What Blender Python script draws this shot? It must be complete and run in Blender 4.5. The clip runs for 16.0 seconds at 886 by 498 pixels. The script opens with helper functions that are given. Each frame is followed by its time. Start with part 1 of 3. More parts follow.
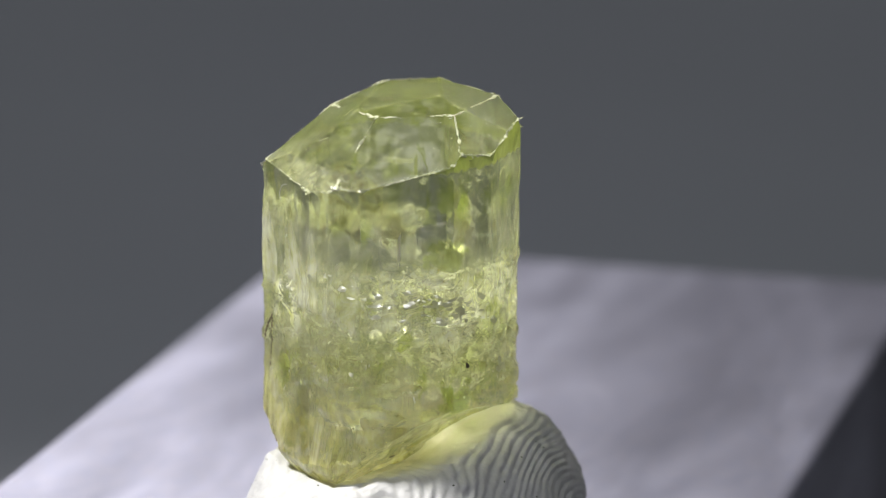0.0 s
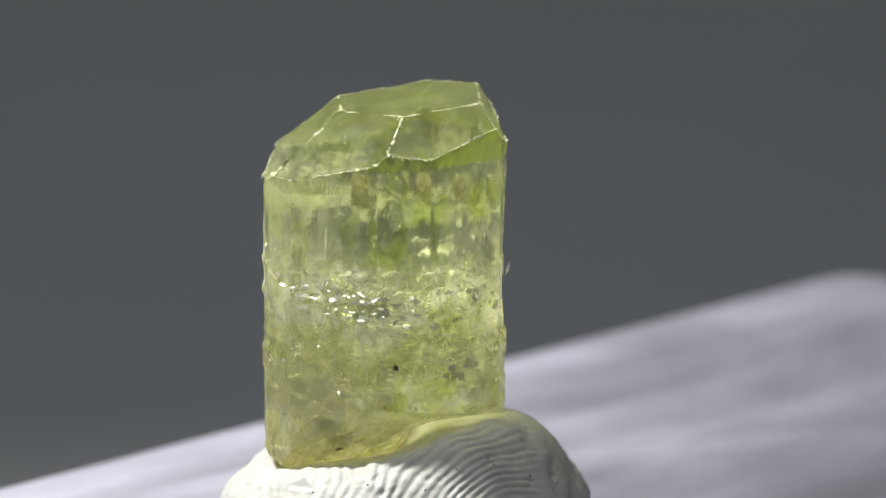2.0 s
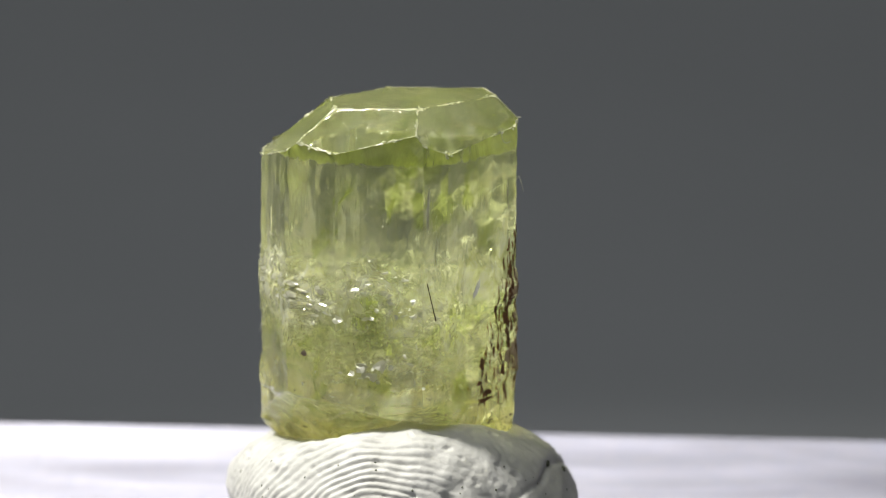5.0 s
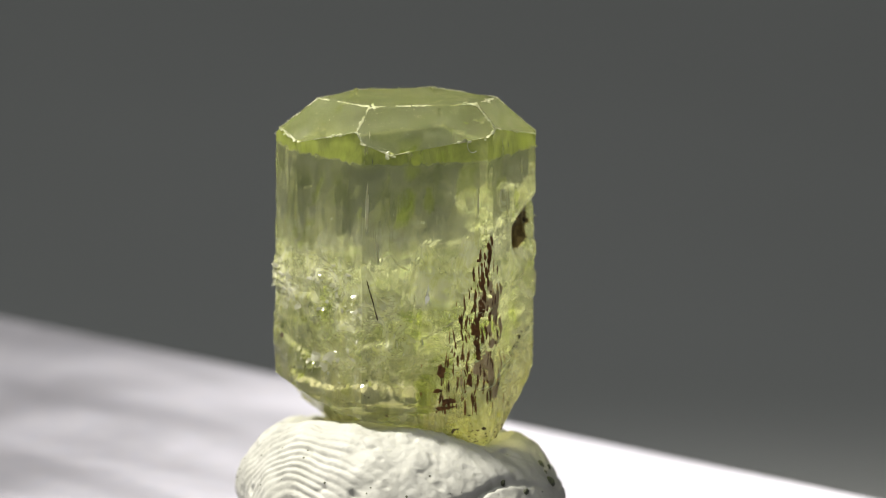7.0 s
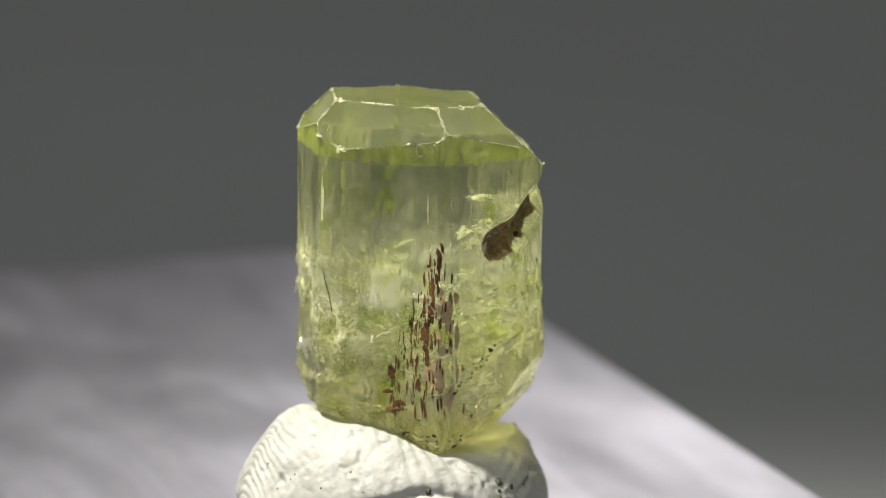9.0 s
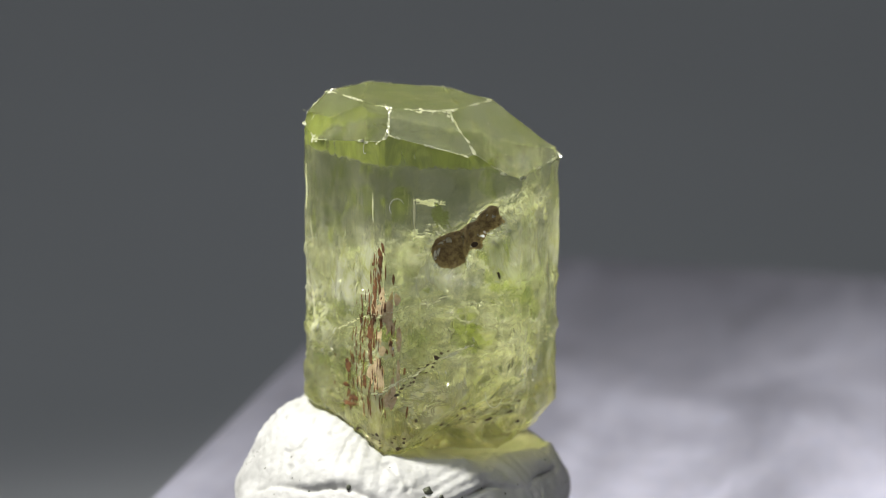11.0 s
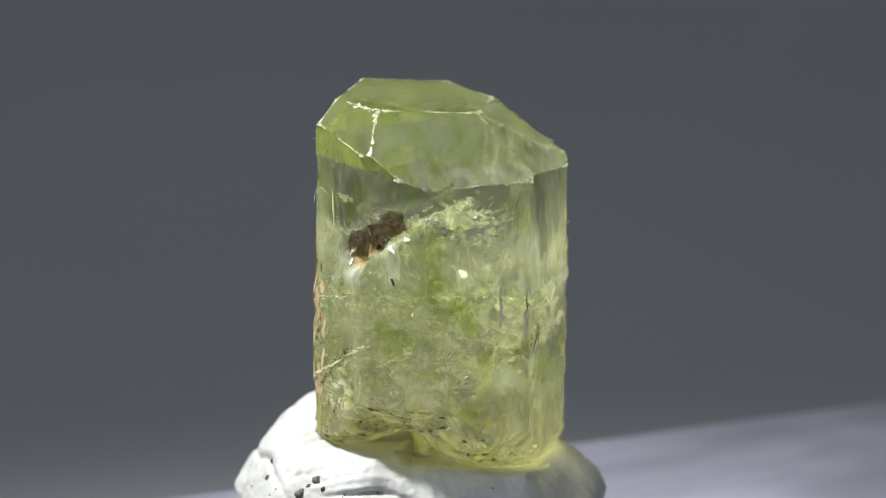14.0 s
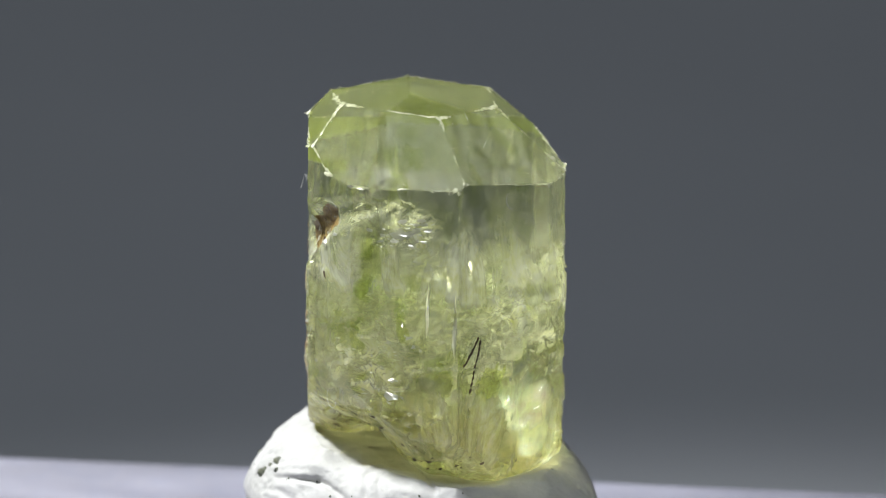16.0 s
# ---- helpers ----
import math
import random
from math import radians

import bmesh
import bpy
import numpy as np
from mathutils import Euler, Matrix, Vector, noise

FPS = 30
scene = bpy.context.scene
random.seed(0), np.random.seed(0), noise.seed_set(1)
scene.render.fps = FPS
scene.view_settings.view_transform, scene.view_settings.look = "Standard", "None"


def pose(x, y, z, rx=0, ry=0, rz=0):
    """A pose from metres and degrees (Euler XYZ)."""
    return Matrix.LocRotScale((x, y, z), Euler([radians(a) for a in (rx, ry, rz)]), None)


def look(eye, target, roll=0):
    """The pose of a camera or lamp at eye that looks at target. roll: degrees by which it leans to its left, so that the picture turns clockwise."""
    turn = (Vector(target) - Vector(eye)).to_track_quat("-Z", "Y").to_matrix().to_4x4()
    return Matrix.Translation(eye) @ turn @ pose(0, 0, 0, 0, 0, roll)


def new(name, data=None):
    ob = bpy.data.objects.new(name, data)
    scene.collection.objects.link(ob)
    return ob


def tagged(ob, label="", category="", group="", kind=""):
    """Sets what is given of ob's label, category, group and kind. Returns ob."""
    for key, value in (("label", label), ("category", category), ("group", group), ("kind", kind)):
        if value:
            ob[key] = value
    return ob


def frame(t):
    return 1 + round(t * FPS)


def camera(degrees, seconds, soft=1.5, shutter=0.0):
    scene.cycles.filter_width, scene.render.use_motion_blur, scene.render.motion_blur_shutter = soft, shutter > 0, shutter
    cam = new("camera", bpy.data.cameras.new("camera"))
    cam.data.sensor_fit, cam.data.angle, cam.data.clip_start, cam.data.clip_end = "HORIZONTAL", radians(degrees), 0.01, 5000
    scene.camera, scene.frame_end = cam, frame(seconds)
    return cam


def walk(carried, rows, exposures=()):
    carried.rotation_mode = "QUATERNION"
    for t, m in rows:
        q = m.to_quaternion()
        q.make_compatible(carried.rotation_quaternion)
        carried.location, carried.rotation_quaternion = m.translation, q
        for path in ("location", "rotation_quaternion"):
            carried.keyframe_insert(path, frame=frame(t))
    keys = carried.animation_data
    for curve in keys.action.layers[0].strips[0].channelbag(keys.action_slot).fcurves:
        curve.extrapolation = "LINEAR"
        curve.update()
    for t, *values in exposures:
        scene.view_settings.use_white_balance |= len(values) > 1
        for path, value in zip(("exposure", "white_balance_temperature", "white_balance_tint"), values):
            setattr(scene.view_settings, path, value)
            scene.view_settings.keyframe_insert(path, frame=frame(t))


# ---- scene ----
from mathutils.bvhtree import BVHTree

U = 0.00185            # metres per plan unit (the crystal is about 17 mm high)
BASE = 0.026           # height of the block's top over the table
LOW = -32.55           # plan height of the block's top under the eye


def up(z):
    """Plan height to world height."""
    return (z - LOW) * U + BASE


# ---- camera: it stands still ----
cam = camera(12.5, 16.0, soft=0.9)
EYE = Matrix.Translation((0, -100 * U, up(0)))
AIM = EYE @ pose(0, 0, 0, 0, 0, -0.453) @ pose(0, 0, 0, -13.547) @ pose(0, 0, 0, 0, -0.461) @ pose(0, 0, 0, 90)
walk(cam, [(0.0, AIM), (16.0, AIM)], exposures=[
    (0.0, 0.0, 6400, 11), (1.0, 0.0, 6500, 9), (2.5, 0.0, 6750, 5), (3.5, 0.0, 6850, 5), (4.2, 0.0, 6650, 7), (6.5, 0.0, 7200, 3.5),
    (8.5, 0.0, 7300, 3), (11.0, 0.0, 6600, 7), (13.0, 0.0, 6350, 6), (16.0, 0.0, 6200, 8)])
cam.data.dof.use_dof = True
cam.data.dof.focus_distance = 100.3 * U
cam.data.dof.aperture_fstop = 46

# ---- light: a small key lamp up behind, a broad lamp overhead, dim room ----
world = bpy.data.worlds.new("room_air")
scene.world = world
world.use_nodes = True
world.node_tree.nodes["Background"].inputs[0].default_value = (0.80, 0.86, 1.0, 1)
world.node_tree.nodes["Background"].inputs[1].default_value = 0.07


def area(name, eye, target, width, height, watts, colour):
    lamp = bpy.data.lights.new(name, "AREA")
    lamp.shape, lamp.size, lamp.size_y, lamp.energy, lamp.color = "RECTANGLE", width, height, watts, colour
    ob = new(name, lamp)
    ob.matrix_world = look(eye, target)
    return ob


GEM = (0, 0, up(-25))
lamp = bpy.data.lights.new("key_lamp", "SPOT")
lamp.energy, lamp.color, lamp.shadow_soft_size = 14.8, (1.0, 0.97, 0.93), 0.024
lamp.spot_size, lamp.spot_blend = radians(25), 1.0
new("key_lamp", lamp).matrix_world = look((-0.185, 0.01, up(-25) + 0.335), (-0.010, 0.012, up(-28)))
area("overhead_lamp", (-0.05, -0.17, up(-25) + 0.42), GEM, 0.26, 0.22, 0.62, (0.90, 0.94, 1.0))
area("front_lamp", (0.04, -0.34, up(-25) + 0.36), GEM, 0.16, 0.12, 0.24, (1.0, 0.98, 0.95))


# ---- materials ----
def material(name):
    m = bpy.data.materials.new(name)
    m.use_nodes = True
    nt = m.node_tree
    return m, nt, nt.nodes["Principled BSDF"], nt.nodes["Material Output"]


def node(nt, kind, **sets):
    n = nt.nodes.new(kind)
    for key, value in sets.items():
        if key in n.inputs:
            n.inputs[key].default_value = value
    return n


def coords(nt, scale=(1, 1, 1)):
    """Object coordinates in millimetres, stretched by scale."""
    tc = nt.nodes.new("ShaderNodeTexCoord")
    mp = nt.nodes.new("ShaderNodeMapping")
    mp.inputs["Scale"].default_value = [1000 * s for s in scale]
    nt.links.new(tc.outputs["Object"], mp.inputs["Vector"])
    return mp.outputs["Vector"]


def noise_tex(nt, vec, scale, detail=4, rough=0.55, distortion=0.0):
    n = nt.nodes.new("ShaderNodeTexNoise")
    n.inputs["Scale"].default_value, n.inputs["Detail"].default_value = scale, detail
    n.inputs["Roughness"].default_value, n.inputs["Distortion"].default_value = rough, distortion
    nt.links.new(vec, n.inputs["Vector"])
    return n.outputs["Fac"]


def ramp(nt, fac, stops):
    r = nt.nodes.new("ShaderNodeValToRGB")
    while len(r.color_ramp.elements) < len(stops):
        r.color_ramp.elements.new(0.5)
    for e, (at, c) in zip(r.color_ramp.elements, stops):
        e.position, e.color = at, (*c, 1) if len(c) == 3 else c
    nt.links.new(fac, r.inputs["Fac"])
    return r.outputs["Color"]


def grey(a):
    return (a, a, a)


def bump(nt, height, strength, distance, normal=None):
    b = nt.nodes.new("ShaderNodeBump")
    b.inputs["Strength"].default_value, b.inputs["Distance"].default_value = strength, distance
    nt.links.new(height, b.inputs["Height"])
    if normal:
        nt.links.new(normal, b.inputs["Normal"])
    return b.outputs["Normal"]


def mix_value(nt, a, b, how="ADD", fac=1.0):
    m = nt.nodes.new("ShaderNodeMix")
    m.data_type, m.blend_type = "RGBA", how
    m.inputs[0].default_value = fac
    nt.links.new(a, m.inputs[6])
    nt.links.new(b, m.inputs[7])
    return m.outputs[2]


def crystal_material():
    m, nt, p, out = material("yellow_green_crystal")
    v = coords(nt)
    stri = noise_tex(nt, coords(nt, (1.0, 1.0, 0.08)), 2.0, 5, 0.6)
    lumps = noise_tex(nt, v, 0.36, 4, 0.6)
    cracks = noise_tex(nt, v, 2.4, 6, 0.7, 0.4)
    # growth zones, stacked along a slightly tilted axis and parted by a cross fracture (level 0, in millimetres)
    wave = nt.nodes.new("ShaderNodeMath")
    wave.operation = "MULTIPLY_ADD"
    nt.links.new(lumps, wave.inputs[0])
    wave.inputs[1].default_value, wave.inputs[2].default_value = 3.0, -1.5 - 1000 * up(-25.0)
    dot = nt.nodes.new("ShaderNodeVectorMath")
    dot.operation = "DOT_PRODUCT"
    nt.links.new(v, dot.inputs[0])
    dot.inputs[1].default_value = (0.14, -0.15, 1.0)
    level = nt.nodes.new("ShaderNodeMath")
    nt.links.new(dot.outputs["Value"], level.inputs[0])
    nt.links.new(wave.outputs[0], level.inputs[1])
    height = nt.nodes.new("ShaderNodeMapRange")
    height.inputs["From Min"].default_value, height.inputs["From Max"].default_value = -9.0, 10.0
    nt.links.new(level.outputs[0], height.inputs["Value"])
    h = height.outputs[0]

    def at(mm):
        return (mm + 9.0) / 19.0

    zoned = ramp(nt, h, [(at(-7), (0.78, 0.70, 0.24)), (at(-4.8), (0.90, 0.88, 0.46)), (at(-3), (0.93, 0.93, 0.60)), (at(-0.3), (0.90, 0.94, 0.58)), (at(0.2), (0.985, 0.985, 0.86)),
                         (at(4), (0.91, 0.94, 0.62)), (at(8), (0.82, 0.88, 0.46))])
    patchy = ramp(nt, noise_tex(nt, v, 0.5, 4, 0.6), [(0.37, (0.52, 0.61, 0.18)), (0.47, (0.90, 0.93, 0.70)), (0.58, (1.0, 1.0, 1.0))])
    tint = mix_value(nt, zoned, patchy, "MULTIPLY", 0.8)
    nt.links.new(tint, p.inputs["Base Color"])
    p.inputs["Transmission Weight"].default_value = 1.0
    p.inputs["IOR"].default_value = 1.58
    nt.links.new(ramp(nt, cracks, [(0.5, grey(0.0)), (0.8, grey(0.10))]), p.inputs["Roughness"])
    # striations on the upright faces alone
    geo = nt.nodes.new("ShaderNodeNewGeometry")
    split = nt.nodes.new("ShaderNodeSeparateXYZ")
    nt.links.new(geo.outputs["True Normal"], split.inputs[0])
    steep = nt.nodes.new("ShaderNodeMath")
    steep.operation = "ABSOLUTE"
    nt.links.new(split.outputs["Z"], steep.inputs[0])
    upright = nt.nodes.new("ShaderNodeMapRange")
    upright.inputs["From Min"].default_value, upright.inputs["From Max"].default_value = 0.45, 0.25
    upright.inputs["To Min"].default_value, upright.inputs["To Max"].default_value = 0.012, 0.16
    nt.links.new(steep.outputs[0], upright.inputs["Value"])
    n1 = bump(nt, stri, 0.16, 0.00022)
    nt.links.new(upright.outputs[0], n1.node.inputs["Strength"])
    n2 = bump(nt, cracks, 0.05, 0.0002, n1)
    nt.links.new(n2, p.inputs["Normal"])
    # light that passes straight on
    clear = nt.nodes.new("ShaderNodeBsdfTransparent")
    clear.inputs["Color"].default_value = (0.95, 0.97, 0.80, 1)
    open_mix = nt.nodes.new("ShaderNodeMixShader")
    facet = ramp(nt, steep.outputs[0], [(0.3, grey(0.0)), (0.42, grey(0.55))])
    crown = mix_value(nt, facet, ramp(nt, h, [(at(3), grey(0.0)), (at(4.5), grey(1.0))]), "MULTIPLY")
    nt.links.new(mix_value(nt, crown, ramp(nt, h, [(0.0, grey(0.12)), (1.0, grey(0.12))])), open_mix.inputs[0])
    nt.links.new(p.outputs[0], open_mix.inputs[1])
    nt.links.new(clear.outputs[0], open_mix.inputs[2])
    # cloudy body: light scattered by countless tiny inclusions, thickest round the cross fracture
    cloud = nt.nodes.new("ShaderNodeBsdfTranslucent")
    dif = nt.nodes.new("ShaderNodeBsdfDiffuse")
    glow = noise_tex(nt, coords(nt, (1, 1, 0.8)), 1.1, 8, 0.75, 0.5)
    body = mix_value(nt, ramp(nt, glow, [(0.34, (0.70, 0.72, 0.34)), (0.47, (0.92, 0.92, 0.66)), (0.57, (0.99, 0.99, 0.92))]), zoned, "MULTIPLY", 0.5)
    half = nt.nodes.new("ShaderNodeMixShader")
    half.inputs[0].default_value = 0.5
    nt.links.new(cloud.outputs[0], half.inputs[1])
    nt.links.new(dif.outputs[0], half.inputs[2])
    veil = noise_tex(nt, coords(nt, (1, 1, 0.35)), 0.5, 6, 0.66, 0.8)
    zone = ramp(nt, h, [(at(-7), grey(0.85)), (at(-4.8), grey(0.6)), (at(-3.5), grey(0.22)), (at(-0.4), grey(0.30)), (at(0.2), grey(0.75)), (at(2.0), grey(0.65)), (at(4.5), grey(0.32)), (at(7.0), grey(0.22))])
    haze = mix_value(nt, zone, ramp(nt, veil, [(0.40, grey(0.02)), (0.52, grey(0.40)), (0.62, grey(0.70))]), "MULTIPLY")
    # crumpled fracture clouds that reach the faces, their inner glow whitened into the skin
    torn = noise_tex(nt, coords(nt, (1, 1, 1.5)), 0.9, 9, 0.72, 1.2)
    frayed = ramp(nt, torn, [(0.46, grey(0.0)), (0.55, grey(0.9))])
    # the green cap: a cloudy growth zone under the facets
    lift = nt.nodes.new("ShaderNodeSeparateXYZ")
    nt.links.new(v, lift.inputs[0])
    ragged = nt.nodes.new("ShaderNodeMath")
    ragged.operation = "MULTIPLY_ADD"
    nt.links.new(cracks, ragged.inputs[0])
    ragged.inputs[1].default_value = 0.7
    nt.links.new(lift.outputs["Z"], ragged.inputs[2])
    cap = nt.nodes.new("ShaderNodeMapRange")
    cap.inputs["From Min"].default_value, cap.inputs["From Max"].default_value = 1000 * up(-21.48) + 0.35, 1000 * up(-21.36) + 0.35
    nt.links.new(ragged.outputs[0], cap.inputs["Value"])
    cap_haze = mix_value(nt, cap.outputs[0], ramp(nt, veil, [(0.30, grey(0.20)), (0.62, grey(0.75))]), "MULTIPLY")
    cap_haze = mix_value(nt, cap_haze, ramp(nt, steep.outputs[0], [(0.3, grey(1.0)), (0.42, grey(0.14))]), "MULTIPLY")
    capped = nt.nodes.new("ShaderNodeMix")
    capped.data_type = "RGBA"
    nt.links.new(cap.outputs[0], capped.inputs[0])
    nt.links.new(body, capped.inputs[6])
    capped.inputs[7].default_value = (0.50, 0.58, 0.13, 1)
    nt.links.new(capped.outputs[2], cloud.inputs["Color"])
    nt.links.new(capped.outputs[2], dif.inputs["Color"])
    amount = mix_value(nt, haze, cap_haze, "LIGHTEN")
    # centres of the painted bright spots, where cracks inside reflect the lamp
    for az, r, z, reach in ((-90, 3.5, -24.6, 2.7), (-64, 3.3, -24.9, 2.3), (169, 3.3, -22.9, 1.9), (-24, 2.8, -25.3, 2.2), (2, 2.6, -25.6, 2.5),
                            (-32, 2.8, -24.6, 2.2), (150, 3.1, -26.5, 2.2), (122, 2.9, -22.9, 1.7), (60, 2.4, -26.2, 1.8), (-150, 3.5, -25.0, 2.2), (96, 2.6, -27.4, 1.8)):
        c = Vector((r * math.cos(radians(az)) * U, r * math.sin(radians(az)) * U, up(z)))
        away = nt.nodes.new("ShaderNodeVectorMath")
        away.operation = "DISTANCE"
        nt.links.new(v, away.inputs[0])
        away.inputs[1].default_value = [1000 * k for k in c]
        fade = nt.nodes.new("ShaderNodeMapRange")
        fade.inputs["From Min"].default_value, fade.inputs["From Max"].default_value = reach, 0.3 * reach
        nt.links.new(away.outputs["Value"], fade.inputs["Value"])
        spot = mix_value(nt, fade.outputs[0], frayed, "MULTIPLY")
        amount = mix_value(nt, amount, spot, "LIGHTEN")
    mix = nt.nodes.new("ShaderNodeMixShader")
    nt.links.new(amount, mix.inputs[0])
    nt.links.new(open_mix.outputs[0], mix.inputs[1])
    nt.links.new(half.outputs[0], mix.inputs[2])
    nt.links.new(mix.outputs[0], out.inputs["Surface"])
    return m


def flake_material():
    m, nt, p, out = material("mirror_like_fracture")
    p.inputs["Base Color"].default_value = (0.97, 0.97, 0.84, 1)
    p.inputs["Roughness"].default_value = 0.22
    p.inputs["Metallic"].default_value = 0.6
    return m


def veil_material():
    m, nt, p, out = material("healed_fracture_veil")
    v = coords(nt)
    n = noise_tex(nt, v, 1.6, 6, 0.7, 0.5)
    clear = node(nt, "ShaderNodeBsdfTransparent")
    p.inputs["Base Color"].default_value = (0.90, 0.93, 0.62, 1)
    p.inputs["Roughness"].default_value = 0.25
    nt.links.new(bump(nt, n, 0.8, 0.0004), p.inputs["Normal"])
    mix = nt.nodes.new("ShaderNodeMixShader")
    nt.links.new(ramp(nt, n, [(0.45, grey(0.0)), (0.66, grey(0.75))]), mix.inputs[0])
    nt.links.new(clear.outputs[0], mix.inputs[1])
    nt.links.new(p.outputs[0], mix.inputs[2])
    nt.links.new(mix.outputs[0], out.inputs["Surface"])
    return m


def stain_material(name, dark, light, rough=0.75):
    m, nt, p, out = material(name)
    n = noise_tex(nt, coords(nt), 4.0, 5, 0.7)
    nt.links.new(ramp(nt, n, [(0.35, dark), (0.7, light)]), p.inputs["Base Color"])
    p.inputs["Roughness"].default_value = rough
    nt.links.new(bump(nt, n, 0.6, 0.0002), p.inputs["Normal"])
    return m


def putty_material():
    m, nt, p, out = material("white_mounting_putty")
    v = coords(nt)
    n = noise_tex(nt, v, 0.5, 5, 0.6)
    f = noise_tex(nt, v, 6.0, 5, 0.65)
    nt.links.new(ramp(nt, n, [(0.3, (0.36, 0.36, 0.345)), (0.65, (0.46, 0.46, 0.45))]), p.inputs["Base Color"])
    p.inputs["Roughness"].default_value = 0.55
    p.inputs["Specular IOR Level"].default_value = 0.35
    nt.links.new(bump(nt, f, 0.35, 0.0001), p.inputs["Normal"])
    return m


def block_material():
    m, nt, p, out = material("streaked_pale_lilac_stone")
    tc = nt.nodes.new("ShaderNodeTexCoord")
    mp = nt.nodes.new("ShaderNodeMapping")
    mp.inputs["Scale"].default_value = (1000, 1000, 1000)
    mp.inputs["Rotation"].default_value = (0, 0, 0.2727)
    nt.links.new(tc.outputs["Object"], mp.inputs["Vector"])
    v = mp.outputs["Vector"]

    def squeeze(x, y):
        q = nt.nodes.new("ShaderNodeMapping")
        q.inputs["Scale"].default_value = (x, y, 1)
        nt.links.new(v, q.inputs["Vector"])
        return q.outputs["Vector"]

    broad = noise_tex(nt, squeeze(1, 0.45), 0.085, 3, 0.5, 0.8)
    streak = noise_tex(nt, squeeze(1, 0.25), 0.20, 4, 0.55, 0.6)
    fine = noise_tex(nt, v, 1.2, 5, 0.6)
    both = mix_value(nt, broad, streak, "MIX", 0.4)
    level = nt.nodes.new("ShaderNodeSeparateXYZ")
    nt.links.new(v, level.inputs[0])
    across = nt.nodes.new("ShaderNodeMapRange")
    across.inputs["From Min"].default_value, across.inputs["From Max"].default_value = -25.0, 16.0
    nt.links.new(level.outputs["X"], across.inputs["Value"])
    # lighter and darker sides: sheen that shifts with the light, put into the colour
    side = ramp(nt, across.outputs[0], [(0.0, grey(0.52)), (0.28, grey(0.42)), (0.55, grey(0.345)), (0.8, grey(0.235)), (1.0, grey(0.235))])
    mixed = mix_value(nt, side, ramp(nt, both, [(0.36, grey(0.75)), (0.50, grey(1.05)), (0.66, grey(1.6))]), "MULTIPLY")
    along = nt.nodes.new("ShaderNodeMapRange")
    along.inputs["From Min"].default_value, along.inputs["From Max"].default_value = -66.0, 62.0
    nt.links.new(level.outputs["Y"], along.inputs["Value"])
    # light falling off toward the ends, painted as a darker colour
    end_shade = ramp(nt, along.outputs[0], [(0.0, grey(0.42)), (0.25, grey(0.66)), (0.42, grey(1.2)), (0.60, grey(1.1)), (0.75, grey(0.9)), (1.0, grey(0.75))])
    mixed = mix_value(nt, mixed, end_shade, "MULTIPLY")
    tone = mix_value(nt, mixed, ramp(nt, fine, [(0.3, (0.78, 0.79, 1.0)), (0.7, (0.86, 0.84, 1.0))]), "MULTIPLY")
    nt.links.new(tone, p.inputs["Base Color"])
    p.inputs["Roughness"].default_value = 0.55
    p.inputs["Metallic"].default_value = 0.35
    p.inputs["Anisotropic"].default_value = 0.9
    tan = nt.nodes.new("ShaderNodeTangent")
    tan.direction_type = "UV_MAP"
    tan.uv_map = "across"
    nt.links.new(tan.outputs[0], p.inputs["Tangent"])
    nt.links.new(bump(nt, fine, 0.2, 0.0002), p.inputs["Normal"])
    return m


def paper_material(name, tone):
    m, nt, p, out = material(name)
    n = noise_tex(nt, coords(nt), 0.01, 4, 0.5)
    a, b = [c * 0.94 for c in tone], [c * 1.06 for c in tone]
    nt.links.new(ramp(nt, n, [(0.3, a), (0.7, b)]), p.inputs["Base Color"])
    p.inputs["Roughness"].default_value = 0.9
    return m


CRYSTAL, FLAKE, VEIL = crystal_material(), flake_material(), veil_material()
# whitish mirror-like flecks that imitate glints from inside the crystal
def sparkle_material():
    m, nt, p, out = material("sparkle_fleck")
    p.inputs["Base Color"].default_value = (0.97, 0.97, 0.90, 1)
    p.inputs["Roughness"].default_value = 0.24
    p.inputs["Metallic"].default_value = 0.8
    pale = nt.nodes.new("ShaderNodeBsdfTranslucent")
    pale.inputs["Color"].default_value = (0.95, 0.95, 0.78, 1)
    half = nt.nodes.new("ShaderNodeMixShader")
    half.inputs[0].default_value = 0.4
    nt.links.new(p.outputs[0], half.inputs[1])
    nt.links.new(pale.outputs[0], half.inputs[2])
    nt.links.new(half.outputs[0], out.inputs["Surface"])
    return m


